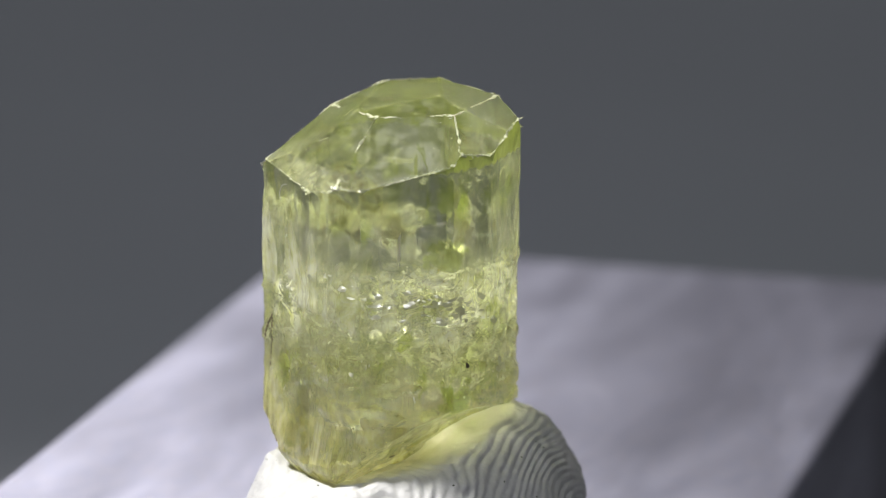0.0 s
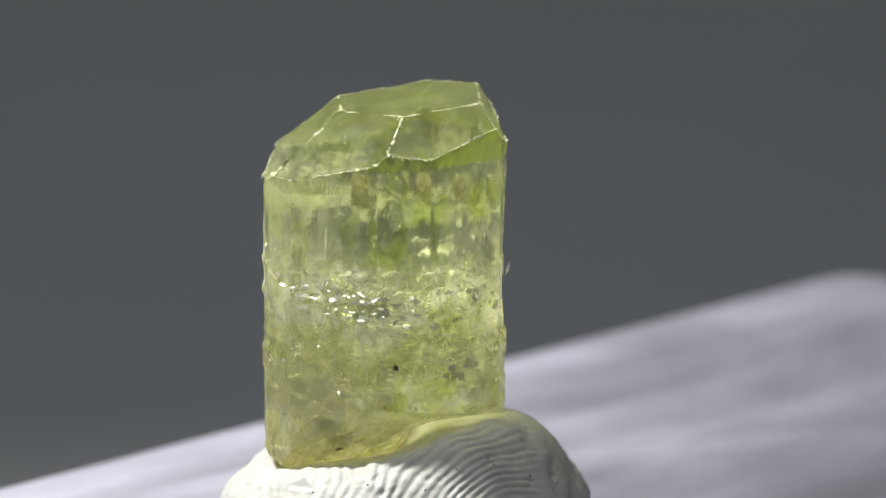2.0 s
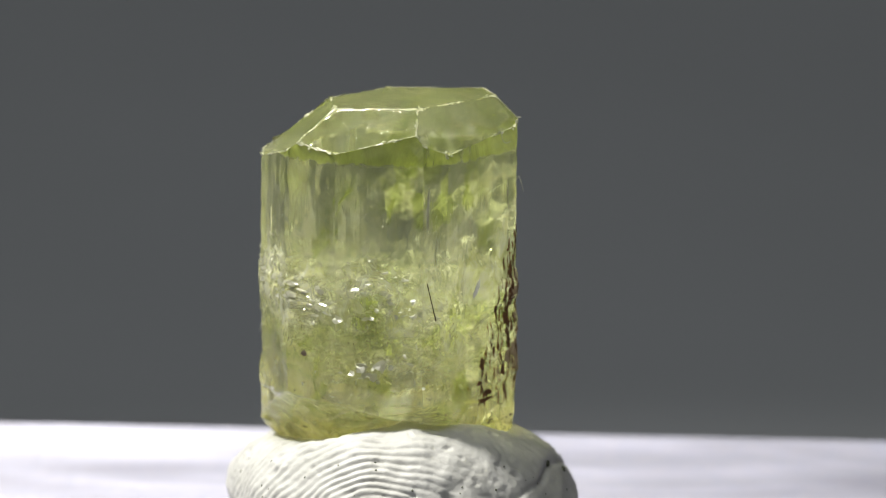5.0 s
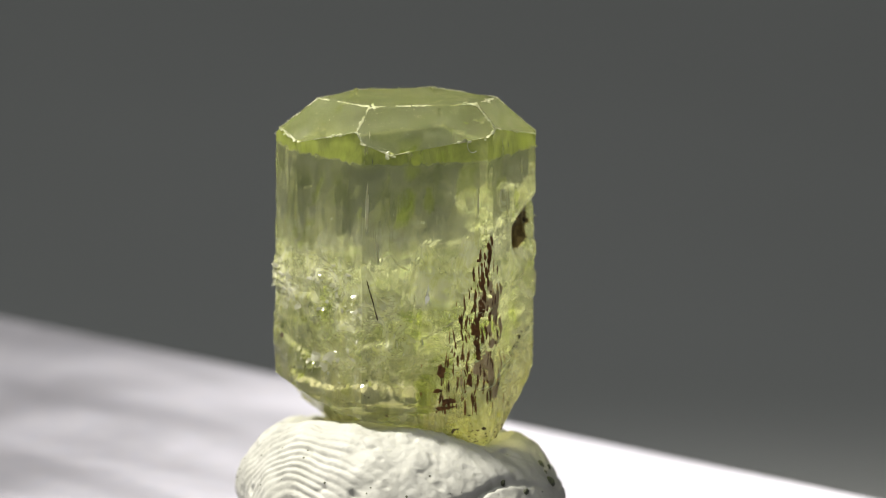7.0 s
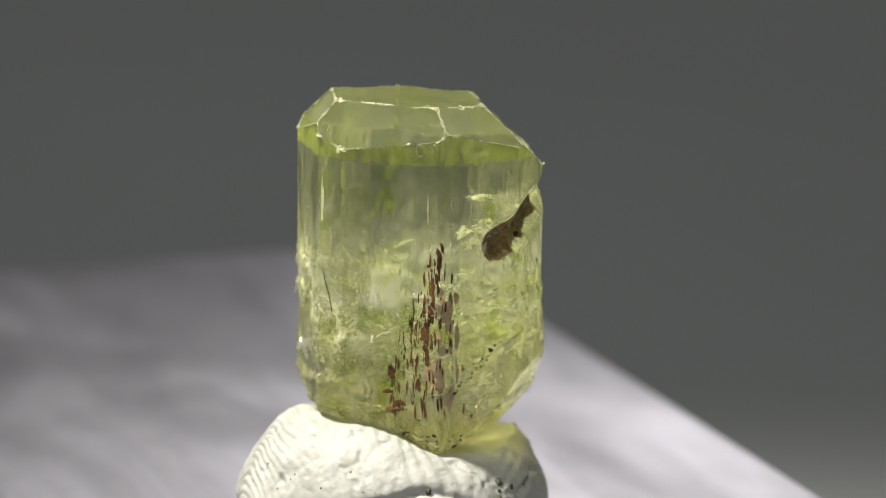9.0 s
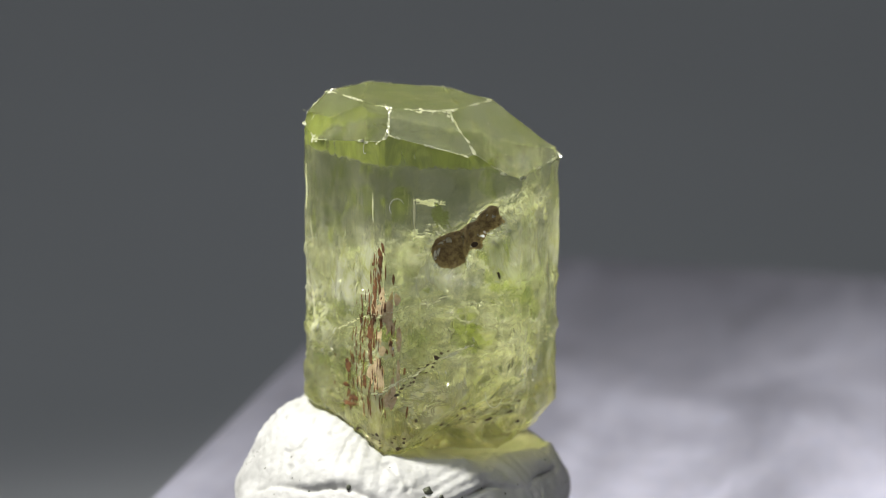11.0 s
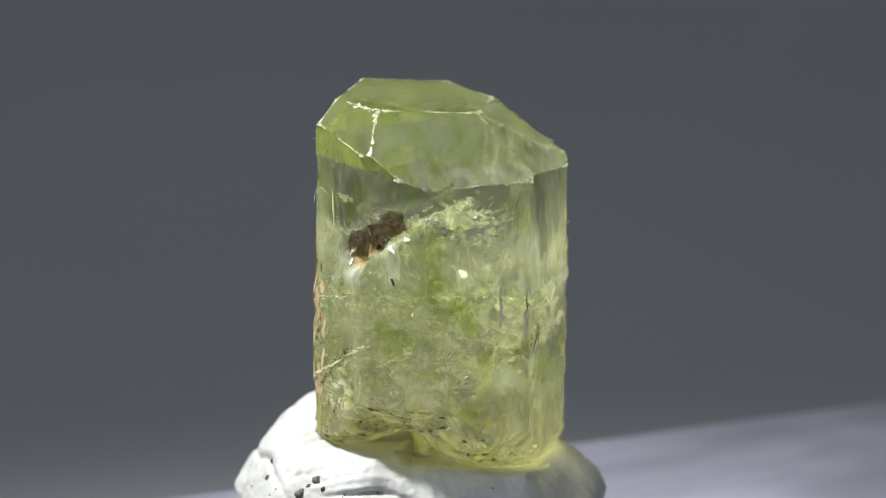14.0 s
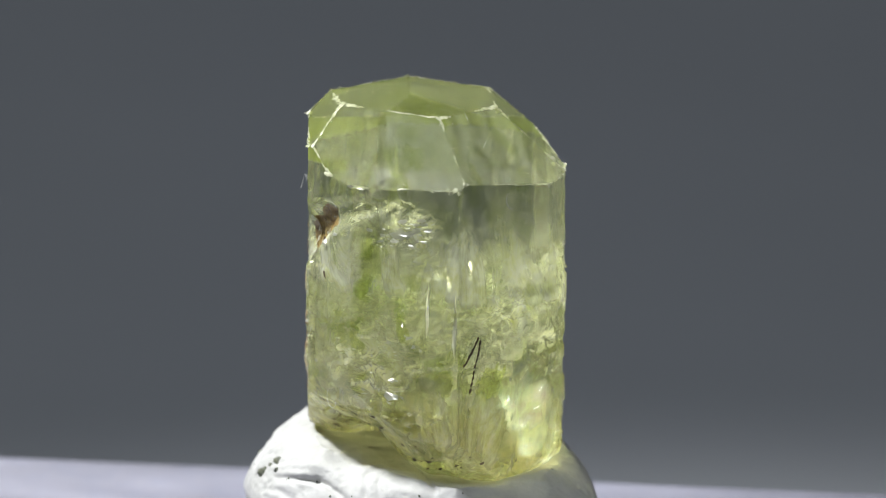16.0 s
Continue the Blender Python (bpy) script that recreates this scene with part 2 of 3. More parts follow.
def cloud_material():
    m, nt, p, out = material("milky_fracture_cloud")
    v = coords(nt)
    torn = noise_tex(nt, v, 0.8, 9, 0.7, 1.0)
    level = nt.nodes.new("ShaderNodeSeparateXYZ")
    nt.links.new(v, level.inputs[0])
    fade = nt.nodes.new("ShaderNodeMapRange")
    fade.inputs["From Min"].default_value, fade.inputs["From Max"].default_value = 1000 * up(-23.6), 1000 * up(-25.4)
    nt.links.new(level.outputs["Z"], fade.inputs["Value"])
    fine = noise_tex(nt, v, 3.0, 6, 0.7)
    tone = ramp(nt, fine, [(0.3, (0.93, 0.93, 0.66)), (0.6, (0.99, 0.99, 0.92))])
    nt.links.new(tone, p.inputs["Base Color"])
    p.inputs["Roughness"].default_value = 0.25
    nt.links.new(bump(nt, fine, 0.8, 0.0003), p.inputs["Normal"])
    pale = nt.nodes.new("ShaderNodeBsdfTranslucent")
    nt.links.new(tone, pale.inputs["Color"])
    half = nt.nodes.new("ShaderNodeMixShader")
    half.inputs[0].default_value = 0.5
    nt.links.new(p.outputs[0], half.inputs[1])
    nt.links.new(pale.outputs[0], half.inputs[2])
    clear = nt.nodes.new("ShaderNodeBsdfTransparent")
    mix = nt.nodes.new("ShaderNodeMixShader")
    nt.links.new(mix_value(nt, fade.outputs[0], ramp(nt, torn, [(0.47, grey(0.0)), (0.58, grey(0.7))]), "MULTIPLY"), mix.inputs[0])
    nt.links.new(clear.outputs[0], mix.inputs[1])
    nt.links.new(half.outputs[0], mix.inputs[2])
    nt.links.new(mix.outputs[0], out.inputs["Surface"])
    return m


def frost_material():
    m, nt, p, out = material("frosted_nick")
    n = noise_tex(nt, coords(nt), 5.0, 4, 0.6)
    nt.links.new(ramp(nt, n, [(0.35, (0.34, 0.36, 0.18)), (0.65, (0.72, 0.72, 0.56))]), p.inputs["Base Color"])
    p.inputs["Roughness"].default_value = 0.32
    p.inputs["Transmission Weight"].default_value = 0.35
    return m


def sheet_material(name, tones, lit, most, gloss):
    """A crack sheet inside the crystal: ragged, part see-through, part light-scattering."""
    m, nt, p, out = material(name)
    v = coords(nt)
    torn = noise_tex(nt, v, 1.5, 8, 0.72, 0.9)
    fine = noise_tex(nt, v, 4.0, 5, 0.7)
    tone = ramp(nt, fine, [(0.35, tones[0]), (0.62, tones[1])])
    nt.links.new(tone, p.inputs["Base Color"])
    p.inputs["Roughness"].default_value = 0.30
    nt.links.new(bump(nt, fine, 0.7, 0.0003), p.inputs["Normal"])
    pale = nt.nodes.new("ShaderNodeBsdfTranslucent")
    nt.links.new(tone, pale.inputs["Color"])
    half = nt.nodes.new("ShaderNodeMixShader")
    half.inputs[0].default_value = 0.4
    p.inputs["Metallic"].default_value = gloss
    nt.links.new(p.outputs[0], half.inputs[1])
    nt.links.new(pale.outputs[0], half.inputs[2])
    clear = nt.nodes.new("ShaderNodeBsdfTransparent")
    clear.inputs["Color"].default_value = lit
    mix = nt.nodes.new("ShaderNodeMixShader")
    nt.links.new(ramp(nt, torn, [(0.44, grey(0.02)), (0.54, grey(most))]), mix.inputs[0])
    nt.links.new(clear.outputs[0], mix.inputs[1])
    nt.links.new(half.outputs[0], mix.inputs[2])
    nt.links.new(mix.outputs[0], out.inputs["Surface"])
    return m


MILKY = sheet_material("milky_crack_sheet", ((0.93, 0.93, 0.72), (0.99, 0.99, 0.95)), (1, 1, 0.97, 1), 0.95, 0.45)
GREEN = sheet_material("green_crack_sheet", ((0.45, 0.56, 0.10), (0.70, 0.78, 0.30)), (0.84, 0.90, 0.52, 1), 0.22, 0.0)
CLOUD = cloud_material()
FROST = frost_material()
SPARKLE = sparkle_material()
NEEDLE = stain_material("pale_yellow_needle", (0.62, 0.62, 0.34), (0.85, 0.85, 0.60), 0.35)
SPECK = stain_material("dark_iron_speck", (0.018, 0.010, 0.003), (0.07, 0.035, 0.012))
RUST = stain_material("rust_brown_stain", (0.060, 0.022, 0.005), (0.24, 0.10, 0.025))
PINKISH = stain_material("pinkish_clay_film", (0.46, 0.33, 0.16), (0.70, 0.58, 0.36))
OLIVE = stain_material("olive_brown_lining", (0.13, 0.075, 0.018), (0.48, 0.37, 0.14), 0.3)
GRIT = stain_material("dark_green_grit", (0.02, 0.025, 0.015), (0.16, 0.17, 0.11), 0.5)
PUTTY, STONE = putty_material(), block_material()
BACKDROP = paper_material("grey_backdrop_paper", (0.385, 0.398, 0.42))
ROOM = paper_material("dim_grey_wall_paint", (0.16, 0.16, 0.16))


# ---- builders ----
def part(name, bm, mat, parent=None, label="", smooth=True, sharp=None):
    """Links a bmesh as one mesh object, under parent where one is given."""
    me = bpy.data.meshes.new(name)
    bm.to_mesh(me)
    bm.free()
    me.materials.append(mat)
    for f in me.polygons:
        f.use_smooth = smooth
    if sharp:
        me.set_sharp_from_angle(angle=radians(sharp))
    ob = new(name, me)
    ob.parent = parent
    if label:
        ob["label"] = label
    return ob


def place(x, y, z):
    return Vector((x * U, y * U, up(z)))


# ---- setting: table and backdrop in one sweep, room round it ----
def sweep():
    bm = bmesh.new()
    line = [(-1.5, 0), (0.10, 0)]
    for i in range(1, 13):
        a = radians(90 * i / 12)
        line.append((0.10 + 0.36 * math.sin(a), 0.36 - 0.36 * math.cos(a)))
    line.append((0.46, 1.6))
    rows = [[bm.verts.new((x, y, z)) for y, z in line] for x in (-1.5, -0.75, 0, 0.75, 1.5)]
    for a, b in zip(rows, rows[1:]):
        for i in range(len(line) - 1):
            bm.faces.new((a[i], b[i], b[i + 1], a[i + 1]))
    ob = part("backdrop", bm, BACKDROP)
    tagged(ob, "plain grey paper sweep that covers the table and rises behind", "backdrop", kind="structure")


def slab_wall(name, lo, hi, label):
    bm = bmesh.new()
    bmesh.ops.create_cube(bm, size=1)
    for v in bm.verts:
        v.co = [l + (h - l) * (c + 0.5) for l, h, c in zip(lo, hi, v.co)]
    tagged(part(name, bm, ROOM, smooth=False), label, "wall", kind="structure")


sweep()
slab_wall("wall_north", (-1.6, 1.52, -0.1), (1.6, 1.6, 1.7), "dim grey painted wall behind the backdrop")
slab_wall("wall_south", (-1.6, -1.6, -0.1), (1.6, -1.52, 1.7), "dim grey painted wall behind the camera")
slab_wall("wall_east", (1.52, -1.515, -0.1), (1.6, 1.515, 1.7), "dim grey painted side wall")
slab_wall("wall_west", (-1.6, -1.515, -0.1), (-1.52, 1.515, 1.7), "dim grey painted side wall")
slab_wall("floor", (-1.515, -1.515, -0.1), (1.515, 1.515, -0.004), "dim grey floor under the paper sweep")
slab_wall("ceiling", (-1.6, -1.6, 1.705), (1.6, 1.6, 1.78), "dim grey painted ceiling")


# ---- the turning block ----
def stone_block():
    bm = bmesh.new()
    bmesh.ops.create_cube(bm, size=1)
    for v in bm.verts:
        v.co = (v.co.x * 2 * 10.74 * U, v.co.y * 2 * 34.38 * U, (v.co.z + 0.5) * BASE)
    bmesh.ops.bevel(bm, geom=[e for e in bm.edges if abs(e.verts[0].co.z - e.verts[1].co.z) > 0.01], offset=0.0035, segments=6, profile=0.5, affect="EDGES")
    top = [e for e in bm.edges if all(v.co.z > BASE - 1e-5 for v in e.verts)]
    bmesh.ops.bevel(bm, geom=top, offset=0.0008, segments=3, profile=0.5, affect="EDGES")
    bmesh.ops.transform(bm, matrix=pose(-2.73 * U, -1.13 * U, 0, 0, 0, math.degrees(-0.2727)), verts=bm.verts)
    flat = bm.loops.layers.uv.new("across")
    for f in bm.faces:
        for loop in f.loops:
            q = pose(0, 0, 0, 0, 0, math.degrees(0.2727)) @ loop.vert.co
            loop[flat].uv = (q.x * 20, q.y * 20 + q.z * 7)
    for v in bm.verts:
        if v.co.z > BASE / 2:
            v.co.z += 0.0065 * v.co.x + 0.0097 * v.co.y
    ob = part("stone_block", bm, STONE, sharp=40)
    return tagged(ob, "long pale lilac-grey streaked block turning under the putty", "block")


# ---- the crystal ----
# upright faces of the prism: azimuth and distance from the turning axis
SIDES = [(-1, 2.72), (18, 2.51), (38, 2.24), (55, 2.53), (81, 2.62), (111, 3.09), (135, 3.28), (155, 3.22), (175, 3.72), (-154, 3.59),
         (-136, 3.90), (-103, 3.86), (-83, 3.49), (-65, 3.45), (-42, 2.99), (-20, 2.62)]
# sloping faces below the flat top: azimuth, distance at the top, drop per unit
SLOPES = [(-100, 1.92, 0.85), (-34, 2.03, 1.13), (33, 1.72, 1.6), (94.5, 2.04, 1.04), (154.4, 1.57, 1.0), (-146, 1.69, 0.86)]
TOP = -20.17
# the broken base: azimuth and height of its rim
RIM = [(-180, -29.35), (-155, -29.5), (-120, -29.4), (-85, -29.0), (-45, -28.35), (-10, -28.1), (20, -28.2), (45, -28.45),
       (72, -28.9), (95, -28.85), (118, -28.45), (145, -28.5), (180, -29.35)]


def rim(az):
    return float(np.interp(az, [a for a, _ in RIM], [z for _, z in RIM]))


def side_reach(az):
    """How far the crystal's upright faces stand from the axis at an azimuth."""
    return min(r / math.cos(radians(az - a)) for a, r in SIDES if math.cos(radians(az - a)) > 0.2)


def cut(bm, co, no):
    got = bmesh.ops.bisect_plane(bm, geom=bm.verts[:] + bm.edges[:] + bm.faces[:], dist=1e-6, plane_co=co, plane_no=no, clear_outer=True)
    edges = [g for g in got["geom_cut"] if isinstance(g, bmesh.types.BMEdge)]
    if len(edges) > 2:
        bmesh.ops.contextual_create(bm, geom=edges)


def finer(bm, longest, rounds):
    for _ in range(rounds):
        bmesh.ops.triangulate(bm, faces=[f for f in bm.faces if len(f.verts) > 3])
        big = [e for e in bm.edges if e.calc_length() > longest]
        if not big:
            break
        bmesh.ops.subdivide_edges(bm, edges=big, cuts=1, use_grid_fill=False)
    bmesh.ops.triangulate(bm, faces=[f for f in bm.faces if len(f.verts) > 3])


PIT = ((106, -23.6), (127, -22.75), (160, -21.98))     # the bends of the trough


PIT_ENDS = [Vector(((side_reach(a) - 0.06) * math.cos(radians(a)), (side_reach(a) - 0.06) * math.sin(radians(a)), z)) for a, z in PIT]


def pit_field(p):
    """How far along the trough (0 to 2) and how far from its line a point lies."""
    ends = PIT_ENDS
    best = (0.0, 9.0)
    for k in (0, 1):
        ab = ends[k + 1] - ends[k]
        s = min(1.0, max(0.0, (p - ends[k]).dot(ab) / ab.dot(ab)))
        away = (p - ends[k] - ab * s).length
        if away < best[1]:
            best = (k + s, away)
    return best


def crystal_mesh():
    """In plan units, z as in the plan."""
    bm = bmesh.new()
    bmesh.ops.create_cube(bm, size=14)
    bmesh.ops.translate(bm, vec=(0, 0, -25), verts=bm.verts)
    for az, r in SIDES:
        n = Vector((math.cos(radians(az)), math.sin(radians(az)), 0))
        cut(bm, n * r, n)
    cut(bm, Vector((0, 0, TOP)), Vector((-0.061, -0.038, 1)).normalized())
    cut(bm, Vector((0, 0, -29.7)), Vector((0, 0, -1)))
    for az, r, drop in SLOPES:
        h = Vector((math.cos(radians(az)), math.sin(radians(az)), 0))
        cut(bm, h * r + Vector((0, 0, TOP)), (h * drop + Vector((0, 0, 1))).normalized())
    for az, r, z, lean in ((124, 3.05, -27.1, 0.53), (-50, 3.05, -27.6, 0.8), (160, 3.4, -28.3, 0.8)):
        h = Vector((math.cos(radians(az)), math.sin(radians(az)), 0))
        cut(bm, h * r + Vector((0, 0, z)), (h - Vector((0, 0, lean))).normalized())
    bmesh.ops.remove_doubles(bm, verts=bm.verts, dist=0.02)
    bmesh.ops.dissolve_degenerate(bm, dist=0.02, edges=bm.edges)
    bm.normal_update()
    edges = [(e.verts[0].co.copy(), e.verts[1].co.copy()) for e in bm.edges
             if len(e.link_faces) == 2 and min(v.co.z for v in e.verts) > -23.0 and e.calc_face_angle() > 0.2 and any(f.normal.z > 0.3 for f in e.link_faces)]
    bmesh.ops.bevel(bm, geom=[e for e in bm.edges if e.calc_length() > 0.15], offset=0.035, segments=2, profile=0.5, affect="EDGES", clamp_overlap=True)
    finer(bm, 0.16, 9)
    for _ in range(3):
        near = [e for e in bm.edges if pit_field((e.verts[0].co + e.verts[1].co) / 2)[1] < 0.75 and e.calc_length() > 0.05]
        bmesh.ops.subdivide_edges(bm, edges=near, cuts=1)
        bmesh.ops.triangulate(bm, faces=[f for f in bm.faces if len(f.verts) > 3])
    bm.normal_update()
    lining = []
    for f in bm.faces:
        s, away = pit_field(f.calc_center_median())
        if s < 1.15 and away < 0.45 - 0.14 * s + 0.12 * noise.noise(f.calc_center_median() * 3):
            lining.append(f)
    for v in bm.verts:
        p, n = v.co.copy(), v.normal.copy()
        az = math.degrees(math.atan2(p.y, p.x))
        low = rim(az)
        # squeeze the lowest part onto the broken base
        if p.z < -27.5:
            v.co.z = -27.5 + (p.z + 27.5) * (low + 27.5) / (-29.7 + 27.5)
            t = max(0.0, (p.z + 28.9) / -0.8)
            v.co.x *= 1 - 0.10 * t * t
            v.co.y *= 1 - 0.10 * t * t
        q = Vector((p.x, p.y, p.z * 0.15))
        d = 0.05 * noise.noise(q * 0.9) + 0.030 * noise.noise(q * 3.1) * (p.z < -21)
        d += 0.022 * noise.noise(p * 2.3) + 0.012 * noise.noise(p * 6.0)
        if n.z > 0.3:
            d *= 0.04
            # the etched facet
            if n.y < -0.55 and abs(n.x) < 0.3:
                d += 0.010 * noise.noise(p * 1.0 + Vector((4, 1, 2))) + 0.002 * noise.noise(p * 3.2)
        # stepped growth ledges round the lower half
        d += 0.05 * (noise.noise(Vector((p.x * 0.5, p.y * 0.5, p.z * 1.7 + 3))) > 0.12) * (p.z < -24)
        # chipped edges
        c = noise.noise(p * 1.7 + Vector((5, 2, 1)))
        d -= (0.10 if n.z < 0.3 else 0.05) * max(0.0, c - 0.35)
        # waist on the faces round azimuth 20
        g = math.exp(-((az - 22) / 16) ** 2 - ((p.z + 24.5) / 1.1) ** 2)
        d -= 0.16 * g
        # trough
        s, away = pit_field(p)
        if away < 1:
            d -= 0.40 * math.exp(-(away / (0.50 - 0.11 * s)) ** 4) * (1 - 0.33 * s) + 0.05 * noise.noise(p * 5) * (away < 0.4)
        v.co += n * d
    for v in bm.verts:
        v.co = place(*v.co)
    bm.normal_update()
    skin = [[v.co + v.normal * 0.006 * U for v in f.verts] for f in lining]
    return bm, skin, edges


def on_surface(tree, az, z):
    """The point and outward normal of the crystal at an azimuth and plan height."""
    a = radians(az)
    far = place(9 * math.cos(a), 9 * math.sin(a), z)
    hit, n, _, _ = tree.ray_cast(far, Vector((-math.cos(a), -math.sin(a), 0)))
    return hit, n


def patch(bm, tree, az, z, wide, high, lean=0.0, sides=9, ragged=0.35, lift=0.012, tilt=0.0, phase=0.0):
    """A ragged flat fleck that lies on the crystal; wide and high in plan units, along the surface."""
    rim_verts = []
    hit0, n0 = on_surface(tree, az, z)
    if hit0 is None:
        return
    per = math.degrees(1 / 2.8)
    seed = random.random() * 50
    for i in range(sides):
        a = 2 * math.pi * i / sides
        r = 1 + ragged * 2 * noise.noise(Vector((math.cos(a) * 1.5 + seed, math.sin(a) * 1.5, seed)))
        x, y = math.cos(a) * r * wide / 2, math.sin(a) * r * high / 2
        x, y = x * math.cos(lean) - y * math.sin(lean), x * math.sin(lean) + y * math.cos(lean)
        hit, n = on_surface(tree, az + x * per, z + y)
        if hit is None or (hit - hit0).length > 0.95 * max(wide, high) * U:
            return
        rim_verts.append(bm.verts.new(hit + n * (lift + tilt * (1 + math.cos(a + phase)) * wide) * U))
    mid = bm.verts.new(hit0 + n0 * (lift * 1.8 + tilt * wide) * U)
    for i in range(sides):
        bm.faces.new((mid, rim_verts[i], rim_verts[(i + 1) % sides]))


def stains(tree, crystal, skin):
    rng = random.Random(4)
    # rust in vertical threads below the tip of the stained face
    bm = bmesh.new()
    for _ in range(170):
        f = rng.random() ** 0.7
        z = -23.6 - 4.2 * f
        az = 70 - 17 * f + rng.gauss(0, 1.5 + 12 * f)
        if not 28 < az < 90:
            continue
        patch(bm, tree, az, z, rng.uniform(0.02, 0.065), rng.uniform(0.08, 0.40), rng.uniform(-0.12, 0.12))
    for i in range(26):
        f = i / 25
        patch(bm, tree, 71 - 8 * math.sin(f * 1.5) + rng.gauss(0, 0.6), -23.5 - 2.9 * f, rng.uniform(0.06, 0.12), rng.uniform(0.15, 0.34), 0.25 - 0.25 * f)
    for az, z, w, h in ((42, -26.75, 0.26, 0.26), (47, -27.55, 0.42, 0.18), (59, -27.0, 0.16, 0.34), (62, -25.75, 0.22, 0.34), (40, -27.25, 0.36, 0.10), (44, -27.7, 0.6, 0.08), (76, -25.9, 0.12, 0.16)):
        patch(bm, tree, az, z, w, h, rng.uniform(-0.2, 0.2), 12, 0.5, 0.016)
    tagged(part("rust_stain", bm, RUST, crystal, "dark brown rust in vertical threads"), kind="stuff")
    # pinkish film between the threads
    bm = bmesh.new()
    for _ in range(34):
        f = rng.random()
        patch(bm, tree, 74 - 5 * f + rng.gauss(0, 3 + 5 * f), -24.6 - 3.0 * f, rng.uniform(0.08, 0.26), rng.uniform(0.2, 0.6), 0, 9, 0.5, 0.008)
    tagged(part("clay_film", bm, PINKISH, crystal, "thin pinkish clay film"), kind="stuff")
    # specks along the base and in lines
    bm = bmesh.new()
    for _ in range(190):
        az = rng.uniform(50, 200)
        z = rim(az) + abs(rng.gauss(0.15, 0.32)) + 0.12
        size = 0.03 + 0.14 * rng.random() ** 3
        patch(bm, tree, az, z, size, size * rng.uniform(0.3, 0.9), rng.uniform(-0.5, 0.5), 7, 0.5, 0.016)
    for i in range(22):
        f = i / 21
        patch(bm, tree, 76 + 28 * f + rng.gauss(0, 0.8), -27.3 + 1.2 * f + rng.gauss(0, 0.05), rng.uniform(0.04, 0.12), rng.uniform(0.03, 0.09), 0.5, 7)
    for f in np.linspace(0, 1, 9):
        patch(bm, tree, 193 + 4 * f, -26.9 + 1.2 * f, 0.05, 0.16, -0.2, 7)
        patch(bm, tree, 190 + 6 * f, -26.2 + 0.6 * f, 0.06, 0.11, -0.5, 7)
        patch(bm, tree, -2 + 5 * f, -24.4 - 0.9 * f, 0.035, 0.14, 0.15, 7)
    for az, z, w, h in ((128, -24.15, 0.08, 0.2), (-65, -26.35, 0.10, 0.16), (-32, -27.85, 0.09, 0.12), (-18, -27.9, 0.07, 0.07), (-100, -28.8, 0.16, 0.05), (-98, -28.6, 0.06, 0.1), (120, -23.4, 0.16, 0.12)):
        patch(bm, tree, az, z, w, h, 0.3, 8)
    for _ in range(40):
        patch(bm, tree, rng.uniform(-75, 25), rng.uniform(-28.2, -25.5), rng.uniform(0.02, 0.05), rng.uniform(0.02, 0.06), 0, 6)
    tagged(part("dark_speck", bm, SPECK, crystal, "dark brown specks along the broken base"), kind="stuff")
    # lining of the trough
    bm = bmesh.new()
    for corners in skin:
        bm.faces.new([bm.verts.new(c) for c in corners])
    bmesh.ops.remove_doubles(bm, verts=bm.verts, dist=1e-7)
    part("pit_lining", bm, OLIVE, crystal, "olive-brown lining of a slanting pit")


def glints(tree, crystal):
    """Tiny tilted flecks laid on the surface to stand in for the sparkle of inner cracks."""
    rng = random.Random(21)
    bm = bmesh.new()
    for _ in range(140):
        az = rng.uniform(-180, 180)
        z = rng.gauss(-25.8, 0.9) if rng.random() < 0.7 else rng.uniform(-28.0, -22.5)
        w = 0.015 + 0.05 * rng.random() ** 3
        tall = rng.uniform(0.8, 4.0)
        patch(bm, tree, az, z, w, w * tall, rng.uniform(-0.3, 0.3), 6, 0.5, 0.006, min(0.34, max(0.0, rng.gauss(0.22, 0.12))) * tall, 1.57 + rng.gauss(0, 0.6))
    # frayed white clusters, added where inner cracks throw back bright light
    for az0, z0, da, dz, lean, count in ((-92, -24.6, 14, 0.28, -0.012, 120), (-66, -24.9, 12, 0.26, -0.012, 90), (169, -22.9, 7, 0.15, 0.01, 100), (-30, -26.6, 9, 0.15, 0.01, 40),
                                         (-30, -24.6, 10, 0.5, 0.0, 45), (150, -26.4, 14, 0.6, 0.0, 40), (125, -23.2, 8, 0.3, 0.02, 30), (-12, -25.6, 8, 0.8, 0.0, 40)):
        for _ in range(count):
            a = rng.gauss(0, da)
            w = 0.03 + 0.22 * rng.random() ** 3
            tall = rng.uniform(0.15, 0.9)
            patch(bm, tree, az0 + a, z0 + lean * a + rng.gauss(0, dz), w, w * tall, rng.uniform(-0.4, 0.4), 7, 0.6, 0.005, min(0.34, max(0.0, rng.gauss(0.22, 0.12))) * tall, 1.57 + rng.gauss(0, 0.6))
    tagged(part("sparkle_fleck", bm, SPARKLE, crystal, "tiny flecks added for the sparkle of inner cracks", smooth=False), kind="stuff")


